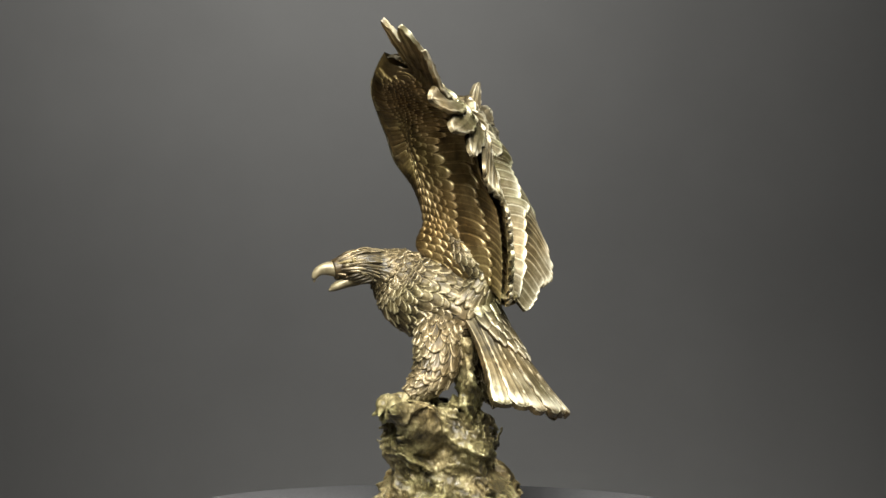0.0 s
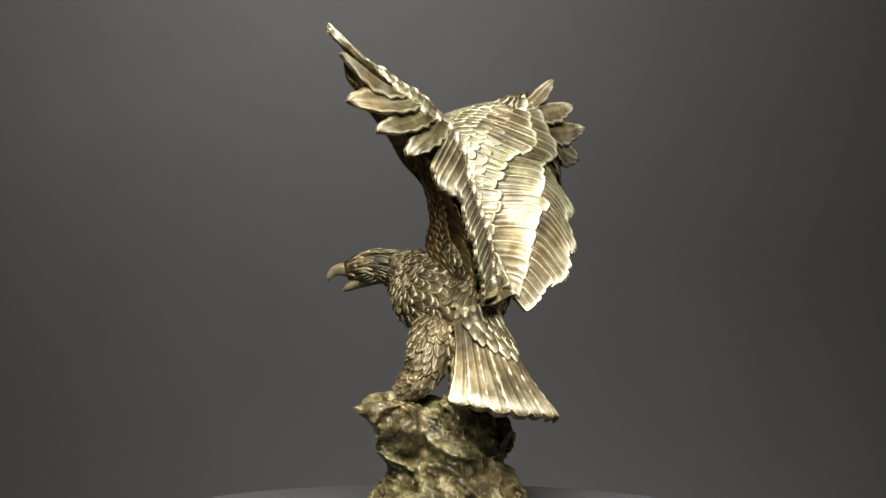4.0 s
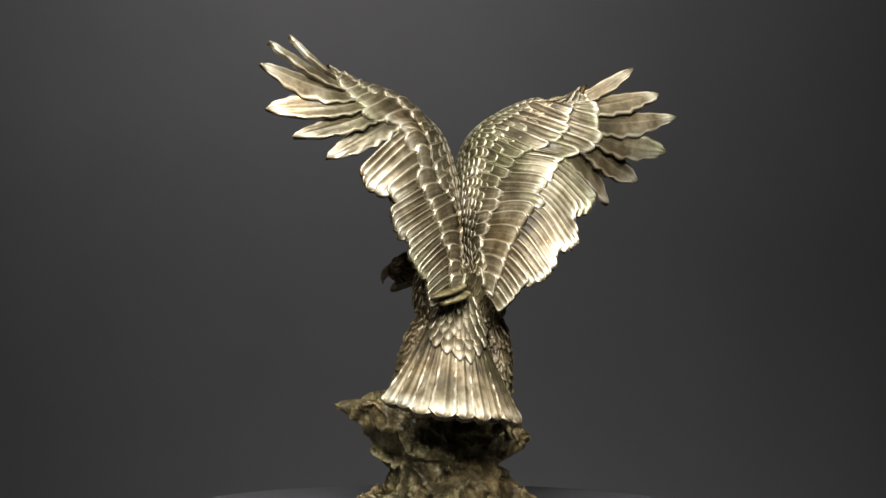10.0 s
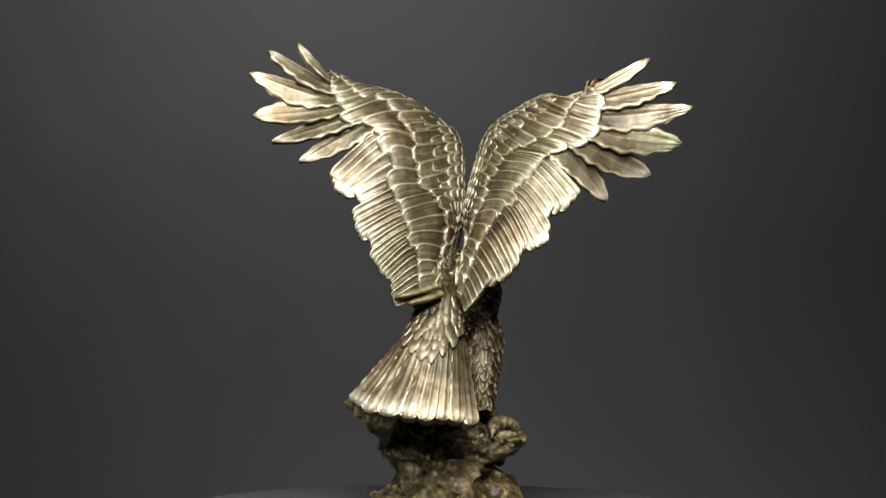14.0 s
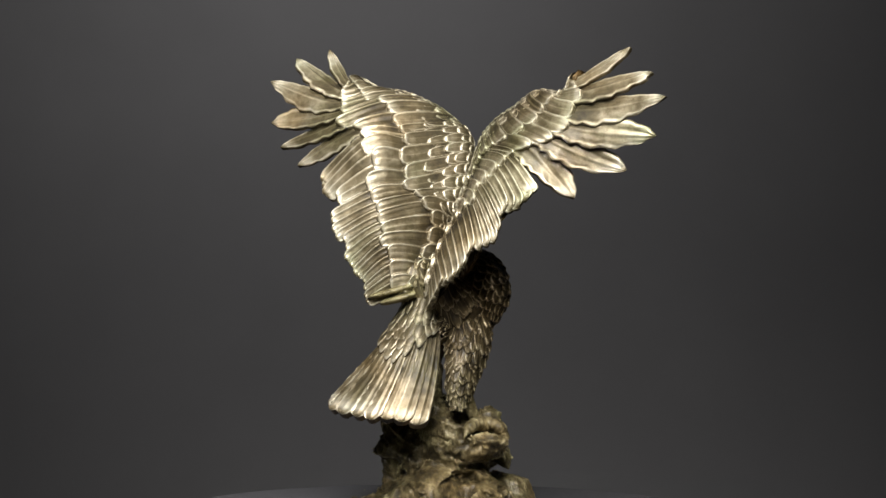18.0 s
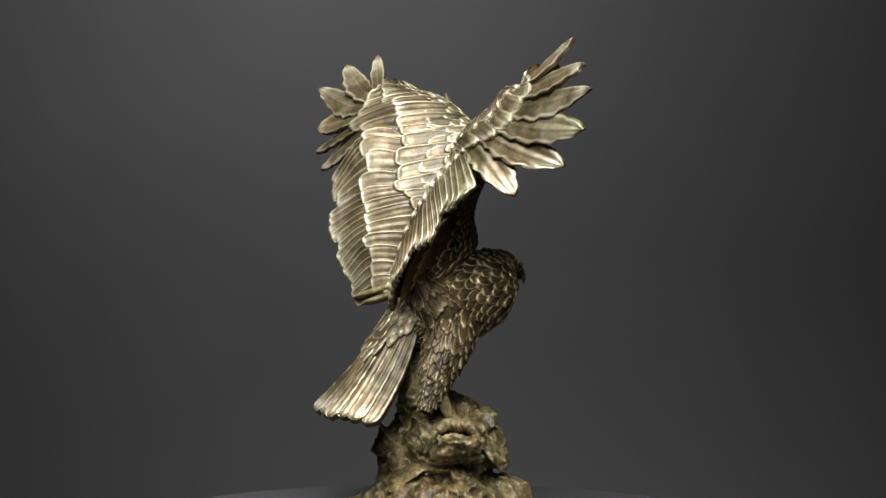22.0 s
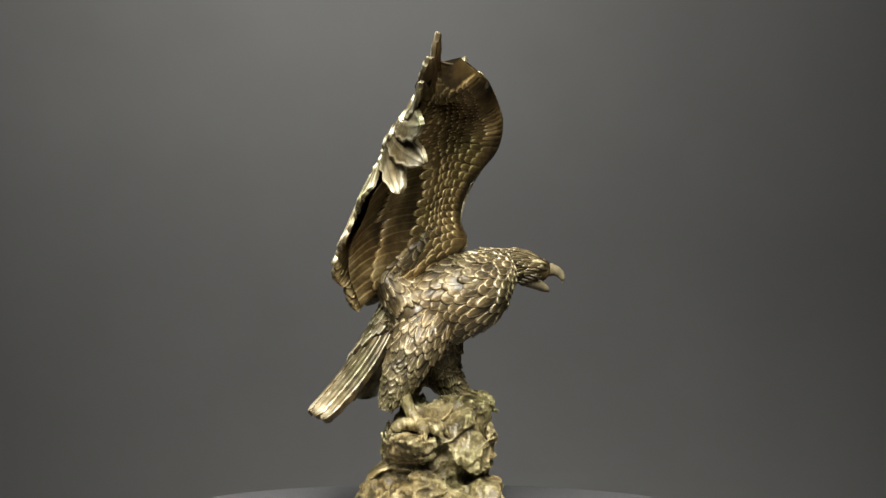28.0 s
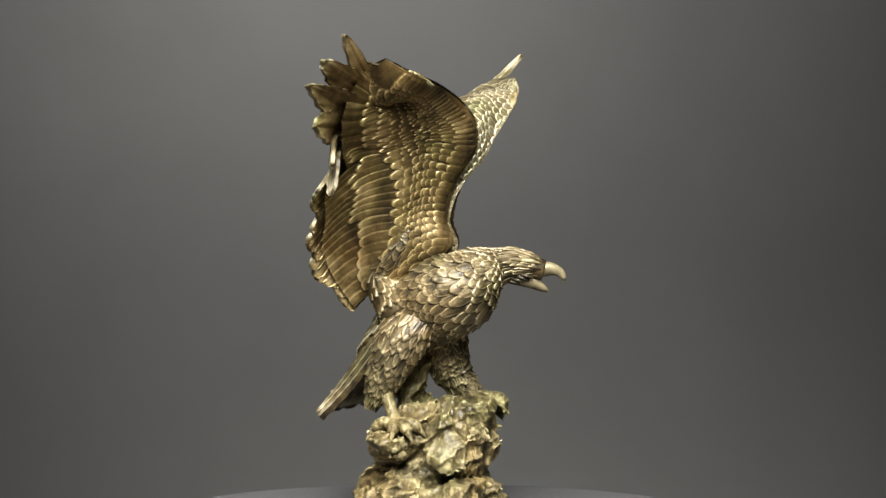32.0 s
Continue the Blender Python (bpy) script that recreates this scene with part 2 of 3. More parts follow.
def feather(cast, sheet, u, v0, v1, half, lift0=0.0, lift1=0.0015, dome=0.0006, thick=0.0012, lean=0.0, tip=0.7, base=0.8, nl=9, nw=7, curl=0.0, barb=0.0, outline=None, bow=0.0, saw=0.0, round_=0.5, rim=0.0005, shaft=0.0, tilt=0.0, twist=0.0, mat=0, low_mat=None, edge_mat=None):
    """One feather laid on a sheet: from (u, v0) to (u + lean, v1), half as wide as half in u; a shallow plate with a raised rim, a shaft,
    slanting barbs and a rounded or pointed tip. outline: (part of the length, part of the width) pairs; saw: notches in its edges."""
    ne = max(4, nl // 3)
    s = np.concatenate([np.linspace(0, tip, nl - ne + 1), tip + (1 - tip) * np.sin(np.linspace(0, 0.5, ne + 1)[1:] * math.pi)])[:, None]
    q = np.sin(np.linspace(-1, 1, nw) * math.pi / 2)[None, :]
    q = 0.5 * (q + np.linspace(-1, 1, nw)[None, :])
    e = np.clip((s - tip) / (1 - tip), 0, 1)
    w = (base + (1 - base) * np.minimum(s / 0.5, 1)) * np.maximum(1 - 0.995 * e ** 2, 0.0) ** round_
    if outline:
        w = w * np.interp(s, [a for a, _ in outline], [c for _, c in outline])
    if saw:
        tooth = (s * 9 + u * 3.7) % 1.0
        w = w * (1 + saw * (tooth - 0.5) * np.clip((s - 0.3) * 3, 0, 1) * np.where(q < 0, 1.0, 0.5))
    uu = u + lean * s + bow * np.sin(s * math.pi) + half * w * q
    vv = v0 + (v1 - v0) * s * np.ones_like(q)
    pillow = (1 - q ** 4) * (1 - 0.8 * e ** 3)
    h = lift0 + (lift1 - lift0) * s + dome * pillow + curl * s ** 3 - 0.35 * lift1 * e ** 3
    edge = np.maximum(np.abs(q) + 0 * s, 0.25 + 0.75 * e)
    h = h + tilt * q + twist * q * w * s + rim * np.exp(-((edge - 0.85) / 0.12) ** 2) * (0.4 + 0.6 * s)
    if shaft:
        h = h + shaft * (np.exp(-((q - 0.05) / 0.13) ** 2) - 0.7 * np.exp(-((q - 0.36) / 0.13) ** 2)) * np.minimum(s * 4, 1) * (1 - 0.5 * e)
    if barb:
        teeth = ((s * 9 - np.abs(q) * 1.8 + u * 7.3 + 0.25 * np.sin(s * 11 + u * 5)) % 1.0) ** 1.5
        h = h + barb * (teeth - 0.4) * np.clip((np.abs(q) - 0.25) * 2.5, 0, 1) * np.clip(s * 3 - 0.6, 0, 1) * np.where(q < 0, 1.0, 0.45)
    P, N = sheet.at(uu, vv), sheet.normal(uu, vv)
    uv = np.stack([np.broadcast_to((q + 1) / 2, uu.shape), np.broadcast_to(s, uu.shape)], -1)
    top, low = P + N * h[..., None], P + N * (h - thick - 0.6 * dome * pillow)[..., None]
    up = np.cross(top[1, 0] - top[0, 0], top[0, -1] - top[0, 0])
    flip = float(np.dot(up, N[0, 0])) < 0
    cast.grid(top, uv, mat, flip)
    cast.grid(low, uv, mat if low_mat is None else low_mat, not flip)
    wall = np.concatenate([np.stack([top[:, 0], low[:, 0]], 1), np.stack([top[-1, 1:], low[-1, 1:]], 1), np.stack([top[::-1, -1], low[::-1, -1]], 1)[1:]])
    ruv = np.concatenate([uv[:, 0], uv[-1, 1:], uv[::-1, -1][1:]])
    cast.grid(wall, np.stack([ruv, ruv], 1), mat if edge_mat is None else edge_mat, flip)


def row(cast, sheet, us, v0, v1, width, wob=0.1, **kw):
    """A row of overlapping feathers along u."""
    for u in us:
        a, c = rng.normal(0, wob, 2)
        feather(cast, sheet, u + a * width * 0.3, v0 + c * (v1 - v0) * 0.4, v1 + c * (v1 - v0) * 0.8, width * (1 + 0.5 * a), **kw)


def relief(cast, sheet, us, vs, nu, nv, plumes, mat, wrap=False, soften=1):
    """A skin laid over a sheet, with feathers cast into it in low relief. plumes: dicts of u, v0 (root), v1 (tip), half, lift and shape;
    where two meet the higher one shows. The skin carries each feather's own coordinates for the paint."""
    U = np.linspace(us[0], us[1], nu + 1 if wrap else nu)[:nu]
    V = np.linspace(vs[0], vs[1], nv)
    H = np.zeros((nu, nv))
    A, B = np.full((nu, nv), 0.5), np.full((nu, nv), 0.1)
    more = []
    if wrap:
        for p in plumes:
            for k in (-1, 1):
                if us[0] - 0.1 < p["u"] + k < us[1] + 0.1:
                    more.append({**p, "u": p["u"] + k})
    for p in plumes + more:
        u0, v0, v1, half = p["u"], p["v0"], p["v1"], p["half"]
        lean, bow, tip, lift = p.get("lean", 0.0), p.get("bow", 0.0), p.get("tip", 0.5), p["lift"]
        reach = half * 1.05 + abs(lean) + abs(bow)
        i0, i1 = np.searchsorted(U, (u0 - reach, u0 + reach))
        j0, j1 = np.searchsorted(V, (min(v0, v1), max(v0, v1)))
        if i1 - i0 < 2 or j1 - j0 < 2:
            continue
        u, v = U[i0:i1, None], V[None, j0:j1]
        s = (v - v0) / (v1 - v0)
        e = np.clip((s - tip) / (1 - tip), 0, 1)
        base = p.get("base", 0.85)
        w = (base + (1 - base) * np.minimum(s / 0.5, 1)) * np.maximum(1 - e ** 2, 1e-4) ** p.get("round", 0.5)
        q = (u - u0 - lean * s - bow * np.sin(s * math.pi)) / (half * w)
        inside = (np.abs(q) < 1) & (s >= 0) & (s <= 1)
        edge = np.maximum(np.abs(q), 0.25 + 0.75 * e)
        h = lift * (0.15 + 0.85 * s) + p.get("dome", 0.0006) * (1 - q ** 2) * (1 - 0.7 * e ** 2) + p.get("tilt", 0.0) * q
        h = h + p.get("rim", 0.0004) * np.exp(-((edge - 0.86) / 0.11) ** 2) * np.minimum(1, 0.3 + s)
        h = h + p.get("line", 0.0) * np.sin(q * 8 + u0 * 40 + 2.0 * s) * (1 - edge ** 4) * np.minimum(1, s * 3)
        h = h - 0.0006 * np.clip((edge - 0.93) / 0.07, 0, 1)
        win = inside & (h > H[i0:i1, j0:j1])
        H[i0:i1, j0:j1] = np.where(win, h, H[i0:i1, j0:j1])
        A[i0:i1, j0:j1] = np.where(win, (q + 1) / 2, A[i0:i1, j0:j1])
        B[i0:i1, j0:j1] = np.where(win, s + 0 * q, B[i0:i1, j0:j1])
    for _ in range(soften):
        for axis in (0, 1):
            pad = np.concatenate([H[-1:], H, H[:1]]) if wrap and axis == 0 else np.concatenate([H.take([0], axis), H, H.take([-1], axis)], axis)
            n = H.shape[axis]
            H = 0.25 * pad.take(range(0, n), axis) + 0.5 * pad.take(range(1, n + 1), axis) + 0.25 * pad.take(range(2, n + 2), axis)
    N = sheet.normal(U[:, None], V[None, :])
    P = sheet.at(U[:, None], V[None, :]) + N * H[..., None]
    i, j = nu // 2, nv // 2
    turn = np.cross(P[i + 1, j] - P[i, j], P[i, j + 1] - P[i, j])
    cast.grid(P, np.stack([A, B], -1), mat, flip=float(np.dot(turn, N[i, j])) < 0, wrap=False)
    if wrap:
        cast.grid(P[[-1, 0]], np.stack([A, B], -1)[[-1, 0]], mat, flip=float(np.dot(turn, N[i, j])) < 0)


def bank(us, v0, v1, half, lift, wob=0.1, **shape):
    """A row of feathers for relief(), a little uneven."""
    out = []
    for u in us:
        a, c, d = rng.normal(0, wob, 3)
        out.append(dict(u=u + a * half * 0.5, v0=v0 + c * (v1 - v0) * 0.25, v1=v1 + c * (v1 - v0) * 0.5, half=half * (1 + 0.5 * d), lift=lift * (1 + 0.5 * a), **shape))
    return out


def tube(cast, pts, ra, rb, n=16, m=24, mat=1, side=None, close=True):
    """A lofted limb: ellipses of half axes ra (sideways) and rb (up) along the curve pts. Returns its sheet (u round 0..1, v along)."""
    pts, rr = np.asarray(pts, float), np.stack([ra, rb], 1)

    def at(u, v):
        u, v = np.broadcast_arrays(np.asarray(u, float), np.asarray(v, float))
        c = glide(pts, v)
        t = glide(pts, v + 0.03) - glide(pts, v - 0.03)
        t = t / np.linalg.norm(t, axis=-1, keepdims=True)
        ref = np.array([0, 0, 1.0]) if side is None else np.asarray(side, float)
        a = np.cross(t, ref)
        a = a / np.maximum(np.linalg.norm(a, axis=-1, keepdims=True), 1e-9)
        b_ = np.cross(a, t)
        r = np.maximum(glide(rr, v), 0.0002)
        th = 2 * np.pi * u
        return c + a * (r[..., :1] * np.cos(th)[..., None]) + b_ * (r[..., 1:] * np.sin(th)[..., None])

    u = np.linspace(0, 1, n + 1)[:-1][None, :]
    v = np.linspace(0, len(pts) - 1, m)[:, None]
    p = at(u, v)
    if close:
        p = np.concatenate([np.repeat(p[:1].mean(1, keepdims=True), n, 1), p, np.repeat(p[-1:].mean(1, keepdims=True), n, 1)])
    uv = np.zeros((*p.shape[:2], 2))
    mid = p.shape[0] // 2
    nrm = np.cross(p[mid + 1, 0] - p[mid, 0], p[mid, 1] - p[mid, 0])
    cast.grid(p, uv, mat, flip=float(np.dot(nrm, p[mid, 0] - p[mid].mean(0))) < 0, wrap=True)
    v0 = (len(pts) - 1) / 2
    hint = at(np.array([0.0]), np.array([v0]))[0] - glide(pts, np.array([v0]))[0]
    return Sheet(at, hint, 0.0, v0, (-0.6, 1.6), (-0.6, len(pts) - 0.4))


# ---------------------------------------------------------------- the wings: guide curves from body to wing tip
# rows: leading edge, lesser coverts, median coverts, greater coverts, trailing edge
RIGHT_LEAD = [(.0160, -.0300, .1650), (.0200, .0180, .2020), (.0191, .0154, .2248), (.0213, .0221, .2508), (.0294, .0431, .2762), (.0418, .0478, .2969),
              (.0579, .0436, .3103), (.0748, .0391, .3176), (.0919, .0356, .3221), (.1112, .0305, .3256), (.1300, .0120, .3380)]
RIGHT_LESSER = [(.0177, -.0420, .1680), (.0217, -.0051, .2033), (.0211, -.0085, .2301), (.0280, -.0008, .2607), (.0356, .0065, .2892), (.0467, .0085, .3027),
                (.0581, .0101, .3096), (.0700, .0084, .3168), (.0845, .0051, .3221), (.1062, .0057, .3167), (.1239, .0020, .3364)]
RIGHT_MEDIAN = [(.0187, -.0530, .1719), (.0254, -.0277, .2072), (.0331, -.0263, .2326), (.0419, -.0230, .2550), (.0542, -.0245, .2750), (.0710, -.0290, .2842),
                (.0833, -.0233, .2938), (.0941, -.0157, .3025), (.1000, -.0128, .3127), (.1089, -.0070, .3162), (.1209, -.0019, .3326)]
RIGHT_GREATER = [(.0239, -.0586, .1677), (.0367, -.0608, .2016), (.0553, -.0576, .2297), (.0686, -.0533, .2466), (.0804, -.0418, .2658), (.0996, -.0381, .2739),
                 (.1146, -.0329, .2805), (.1241, -.0258, .2905), (.1275, -.0170, .3049), (.1260, -.0096, .3177), (.1210, -.0046, .3268)]
RIGHT_TRAIL = [(.0292, -.0653, .1566), (.0524, -.0762, .1773), (.0740, -.0753, .1962), (.0909, -.0635, .2155), (.1079, -.0549, .2347), (.1301, -.0322, .2379),
               (.1626, -.0117, .2570), (.1872, -.0115, .2819), (.1969, -.0167, .3104), (.1845, -.0095, .3295), (.1646, -.0013, .3489)]
LEFT_LEAD = [(.0100, -.0300, .1650), (.0120, .0190, .2000), (.0161, .0164, .2251), (.0134, .0247, .2505), (-.0003, .0362, .2711), (-.0125, .0398, .2878),
             (-.0280, .0431, .3030), (-.0420, .0455, .3170), (-.0578, .0420, .3266), (-.0756, .0356, .3341), (-.0950, .0240, .3470)]
LEFT_LESSER = [(.0042, -.0420, .1700), (.0080, -.0099, .2000), (.0137, -.0016, .2251), (.0145, .0110, .2632), (.0103, .0274, .2920), (-.0050, .0279, .3063),
               (-.0189, .0254, .3166), (-.0348, .0236, .3242), (-.0516, .0217, .3297), (-.0703, .0207, .3322), (-.0910, .0200, .3450)]
LEFT_MEDIAN = [(.0001, -.0503, .1722), (.0045, -.0297, .2000), (.0033, -.0219, .2337), (-.0108, -.0263, .2528), (-.0182, -.0174, .2859), (-.0281, -.0135, .3036),
               (-.0400, -.0076, .3160), (-.0509, -.0041, .3217), (-.0620, .0011, .3266), (-.0759, .0036, .3332), (-.0900, .0124, .3409)]
LEFT_GREATER = [(-.0108, -.0535, .1700), (-.0149, -.0551, .2011), (-.0237, -.0529, .2239), (-.0310, -.0482, .2490), (-.0404, -.0416, .2846), (-.0579, -.0366, .2938),
                (-.0699, -.0325, .3016), (-.0800, -.0243, .3094), (-.0863, -.0153, .3192), (-.0885, -.0060, .3293), (-.0893, .0054, .3370)]
LEFT_TRAIL = [(-.0284, -.0576, .1607), (-.0373, -.0605, .1820), (-.0513, -.0621, .2067), (-.0630, -.0593, .2311), (-.0805, -.0469, .2470), (-.1036, -.0458, .2673),
              (-.1268, -.0345, .2827), (-.1451, -.0191, .3034), (-.1488, -.0189, .3389), (-.1382, .0026, .3589), (-.1185, .0213, .3654)]


def wing(cast, rows, side):
    rows = np.asarray(rows, float)

    def at(u, v):
        u, v = np.broadcast_arrays(np.asarray(u, float), np.asarray(v, float))
        return glide_rows(np.stack([glide(r, u) for r in rows]), v * 4)

    def glide_rows(q, t):
        n = len(q)
        q = np.concatenate([2 * q[:1] - q[1:2], q, 2 * q[-1:] - q[-2:-1]])
        tc = np.clip(t, 0, n - 1)
        i = np.minimum(tc.astype(int), n - 2)
        f = (tc - i)[..., None]
        a, b_, c, d = (np.take_along_axis(q, (i + k)[None, ..., None], 0)[0] for k in range(4))
        out = 0.5 * (2 * b_ + (c - a) * f + (2 * a - 5 * b_ + 4 * c - d) * f ** 2 + (3 * b_ - a - 3 * c + d) * f ** 3)
        return out + (t - tc)[..., None] * np.where((t < 0)[..., None], b_ - c, c - b_) * np.where((t < 0)[..., None], -1, 1)

    back = Sheet(at, np.array([-side * 0.5, -1.0, 0.2]), 3.0, 0.5, (-0.6, 10.6), (-0.05, 1.06), 420)
    calm = back.N.copy()
    for _ in range(40):
        pad = np.pad(calm, ((2, 2), (2, 2), (0, 0)), mode="edge")
        calm = (pad[:-4, 2:-2] + pad[4:, 2:-2] + pad[2:-2, :-4] + pad[2:-2, 4:] + pad[2:-2, 2:-2]) / 5
    calm /= np.maximum(np.linalg.norm(calm, axis=-1, keepdims=True), 1e-9)

    def depth(u, v):
        d = np.interp(v, [-0.05, 0, 0.02, 0.06, 0.13, 0.35, 0.6, 0.75, 0.9, 0.97, 1.06], [0.0, 0.0005, 0.0055, 0.0105, 0.0150, 0.0170, 0.0150, 0.0120, 0.0055, 0.0018, 0.001])
        d = d * np.interp(u, [0, 0.8, 5, 7, 9.5, 10.5], [0.8, 1.0, 1.0, 0.78, 0.5, 0.3])
        return d * (1 - 0.8 * np.interp(u, [3.3, 4.6], [0, 1]) * np.interp(v, [0.4, 0.78], [0, 1]))

    def under_at(u, v):
        u, v = np.broadcast_arrays(np.asarray(u, float), np.asarray(v, float))
        return at(u, v) - back.look_up(calm, u, v) * depth(u, v)[..., None]

    under = Sheet(under_at, -back.normal(np.array([3.0]), np.array([0.5]))[0], 3.0, 0.5, (-0.3, 10.3), (-0.03, 1.03), 420)
    v = np.linspace(-0.03, 1.03, 160)
    ease = (np.clip(v / 0.14, 0, 1) * np.clip((0.98 - v) / 0.12, 0, 1))[None, :, None]
    for _ in range(45):
        pad = np.pad(under.P, ((3, 3), (3, 3), (0, 0)), mode="edge")
        under.P = under.P + ease * ((pad[:-6, 3:-3] + pad[6:, 3:-3] + pad[3:-3, :-6] + pad[3:-3, 6:]) / 4 - under.P) * 0.8
    sign = np.sign((under.N * np.cross(np.gradient(under.P, axis=0), np.gradient(under.P, axis=1))).sum())
    under.N = sign * np.cross(np.gradient(under.P, axis=0), np.gradient(under.P, axis=1))
    under.N = under.N / np.maximum(np.linalg.norm(under.N, axis=-1, keepdims=True), 1e-12)
    # flight feathers, seen from both faces
    finger = [(0, 1), (0.56, 1.04), (0.64, 1.02), (0.73, 0.88), (0.82, 0.66), (0.91, 0.40), (0.97, 0.21), (1.0, 0.12)]
    for k in range(6):
        top = k == 5
        feather(cast, back, 9.2 if top else 5.2 + k * 0.96, 0.12 if top else 0.5, 1.0, (0.6, 0.66, 0.7, 0.7, 0.66, 0.58)[k], 0.0008, 0.0, 0.0010, 0.0026, lean=0.85 if top else -0.16 + 0.04 * k, bow=0.0 if top else -0.15 - 0.04 * (k % 2),
                tip=0.93, base=1.0, outline=finger, nl=48, nw=21, saw=0.30, barb=0.0014, shaft=0.0009, rim=0.0003, low_mat=4, curl=0.002 * (k % 3 - 1), twist=-0.002 if top else -0.0035)
    for k, u0 in enumerate(np.linspace(0.0, 4.1, 20)):
        lobe = abs(math.cos((u0 - 3.75) * math.pi / 1.27)) ** 0.5
        feather(cast, back, u0, 0.6, (0.945 if u0 < 3 else 0.91) + 0.08 * lobe + rng.normal(0, 0.006), 0.19 if u0 < 3.2 else 0.26, 0.0, 0.0008 + 0.0005 * (k % 2), 0.0006, 0.0022, lean=rng.normal(0, 0.03), tip=0.88, base=1.0, nl=30, nw=15,
                barb=0.0003, shaft=0.0005, rim=0.0009, saw=0.06, low_mat=4, curl=0.0015, tilt=0.0009)
    # the back: greater coverts, median coverts, then rows of small scales up to the leading edge
    skin = bank(np.linspace(9.75, 4.75, 6), 0.40, 0.745, 0.62, 0.0036, 0.10, tip=0.80, dome=0.0010, rim=0.0006, tilt=0.0010, line=0.0004, round=0.42)
    skin += bank(np.linspace(4.25, 0.1, 12), 0.43, 0.765, 0.235, 0.0028, 0.10, tip=0.85, dome=0.0005, rim=0.0010, tilt=0.0014, line=0.00015, round=0.42)
    skin += bank(np.linspace(9.6, 4.8, 7), 0.28, 0.575, 0.46, 0.0042, 0.12, tip=0.72, dome=0.0008, rim=0.0006, tilt=0.0010, line=0.0003, round=0.42)
    skin += bank(np.linspace(4.4, 0.2, 12), 0.32, 0.545, 0.225, 0.0038, 0.12, tip=0.66, dome=0.0004, rim=0.0010, tilt=0.0010, line=0.0001, round=0.42)
    for j, v in enumerate((0.415, 0.355, 0.30, 0.245, 0.19, 0.135, 0.08, 0.03)):
        gap = 0.30 - 0.012 * j
        hand = 0.62 if v > 0.4 else 0.40
        spots = np.concatenate([np.arange(0.3 + 0.5 * gap * (j % 2), 4.6, gap), np.arange(4.7 + 0.5 * hand * (j % 2), 9.6, hand)])
        skin += bank(spots[spots < 4.65], v - 0.09, v + 0.012, gap * 0.56, 0.0027 - 0.00022 * j, 0.16, tip=0.5, dome=0.0003, rim=0.0005, round=0.45)
        skin += bank(spots[spots >= 4.65], v - 0.13, v + 0.012, hand * 0.58, 0.0025 - 0.0002 * j, 0.16, tip=0.55, dome=0.0004, rim=0.0004)
    relief(cast, back, (-0.15, 9.9), (0.0, 0.80), 640, 260, skin, 0)
    # the under face
    skin = bank(np.linspace(0.0, 4.3, 17), 0.60, 0.985, 0.17, 0.0014, 0.08, tip=0.85, dome=0.0007, rim=0.0003, tilt=0.0005)
    skin += bank(np.linspace(4.8, 9.4, 6), 0.45, 0.86, 0.55, 0.0012, 0.08, tip=0.7, dome=0.0012, rim=0.0002, tilt=0.0005, line=0.0002)
    skin += bank(np.linspace(0.2, 5.0, 19), 0.40, 0.745, 0.16, 0.0024, 0.14, tip=0.75, dome=0.0007, rim=0.0004, bow=0.08, tilt=0.0003)
    skin += bank(np.linspace(5.3, 9.3, 8), 0.34, 0.62, 0.34, 0.0022, 0.14, tip=0.6, dome=0.0008, rim=0.0003, line=0.0002)
    skin += bank(np.linspace(0.2, 9.3, 30), 0.30, 0.52, 0.19, 0.0026, 0.14, tip=0.55, dome=0.0006, rim=0.0003)
    for j, v in enumerate((0.43, 0.375, 0.32, 0.265, 0.21, 0.155, 0.10)):
        gap = 0.27 - 0.008 * j
        skin += bank(np.arange(0.3 + 0.5 * gap * (j % 2), 9.2, gap), v - 0.085, v + 0.01, gap * 0.56, 0.0024 - 0.00015 * j, 0.2, tip=0.45, dome=0.0006, rim=0.0002, round=0.5)
    relief(cast, under, (-0.15, 4.2), (0.0, 0.94), 250, 260, skin, 4)
    relief(cast, under, (4.2, 9.9), (0.0, 0.78), 320, 220, skin, 4)
    return under


eagle = Cast()
right_lining = wing(eagle, [RIGHT_LEAD, RIGHT_LESSER, RIGHT_MEDIAN, RIGHT_GREATER, RIGHT_TRAIL], 1)
left_lining = wing(eagle, [LEFT_LEAD, LEFT_LESSER, LEFT_MEDIAN, LEFT_GREATER, LEFT_TRAIL], -1)

# tertials at the root of the left wing
for drop, reach in ((0.0, 1.0), (-.006, 0.8)):
    spine = np.array([(.001, -.046, .173), (-.010, -.0525, .1690), (-.020, -.0570, .1660), (-.027, -.0585, .1640), (-.030, -.0590, .1630)])
    spine = spine[0] + (spine - spine[0]) * reach + np.array([0.004 * (reach < 1), 0, drop])
    tube(eagle, spine, [.0060, .0075, .0075, .0055, .001], [.0028, .0030, .0026, .0020, .0006], 18, 26, 1)

# alulas on the leading edges
tube(eagle, [(.089, .032, .320), (.099, .030, .3225), (.108, .028, .326), (.115, .027, .328)], [.0035, .0045, .004, .0012], [.002, .0025, .002, .0008], 10, 14, 1)
tube(eagle, [(-.034, .042, .309), (-.042, .043, .3175), (-.048, .043, .325), (-.051, .043, .331)], [.0025, .003, .0025, .0010], [.002, .0022, .002, .0008], 10, 14, 1)

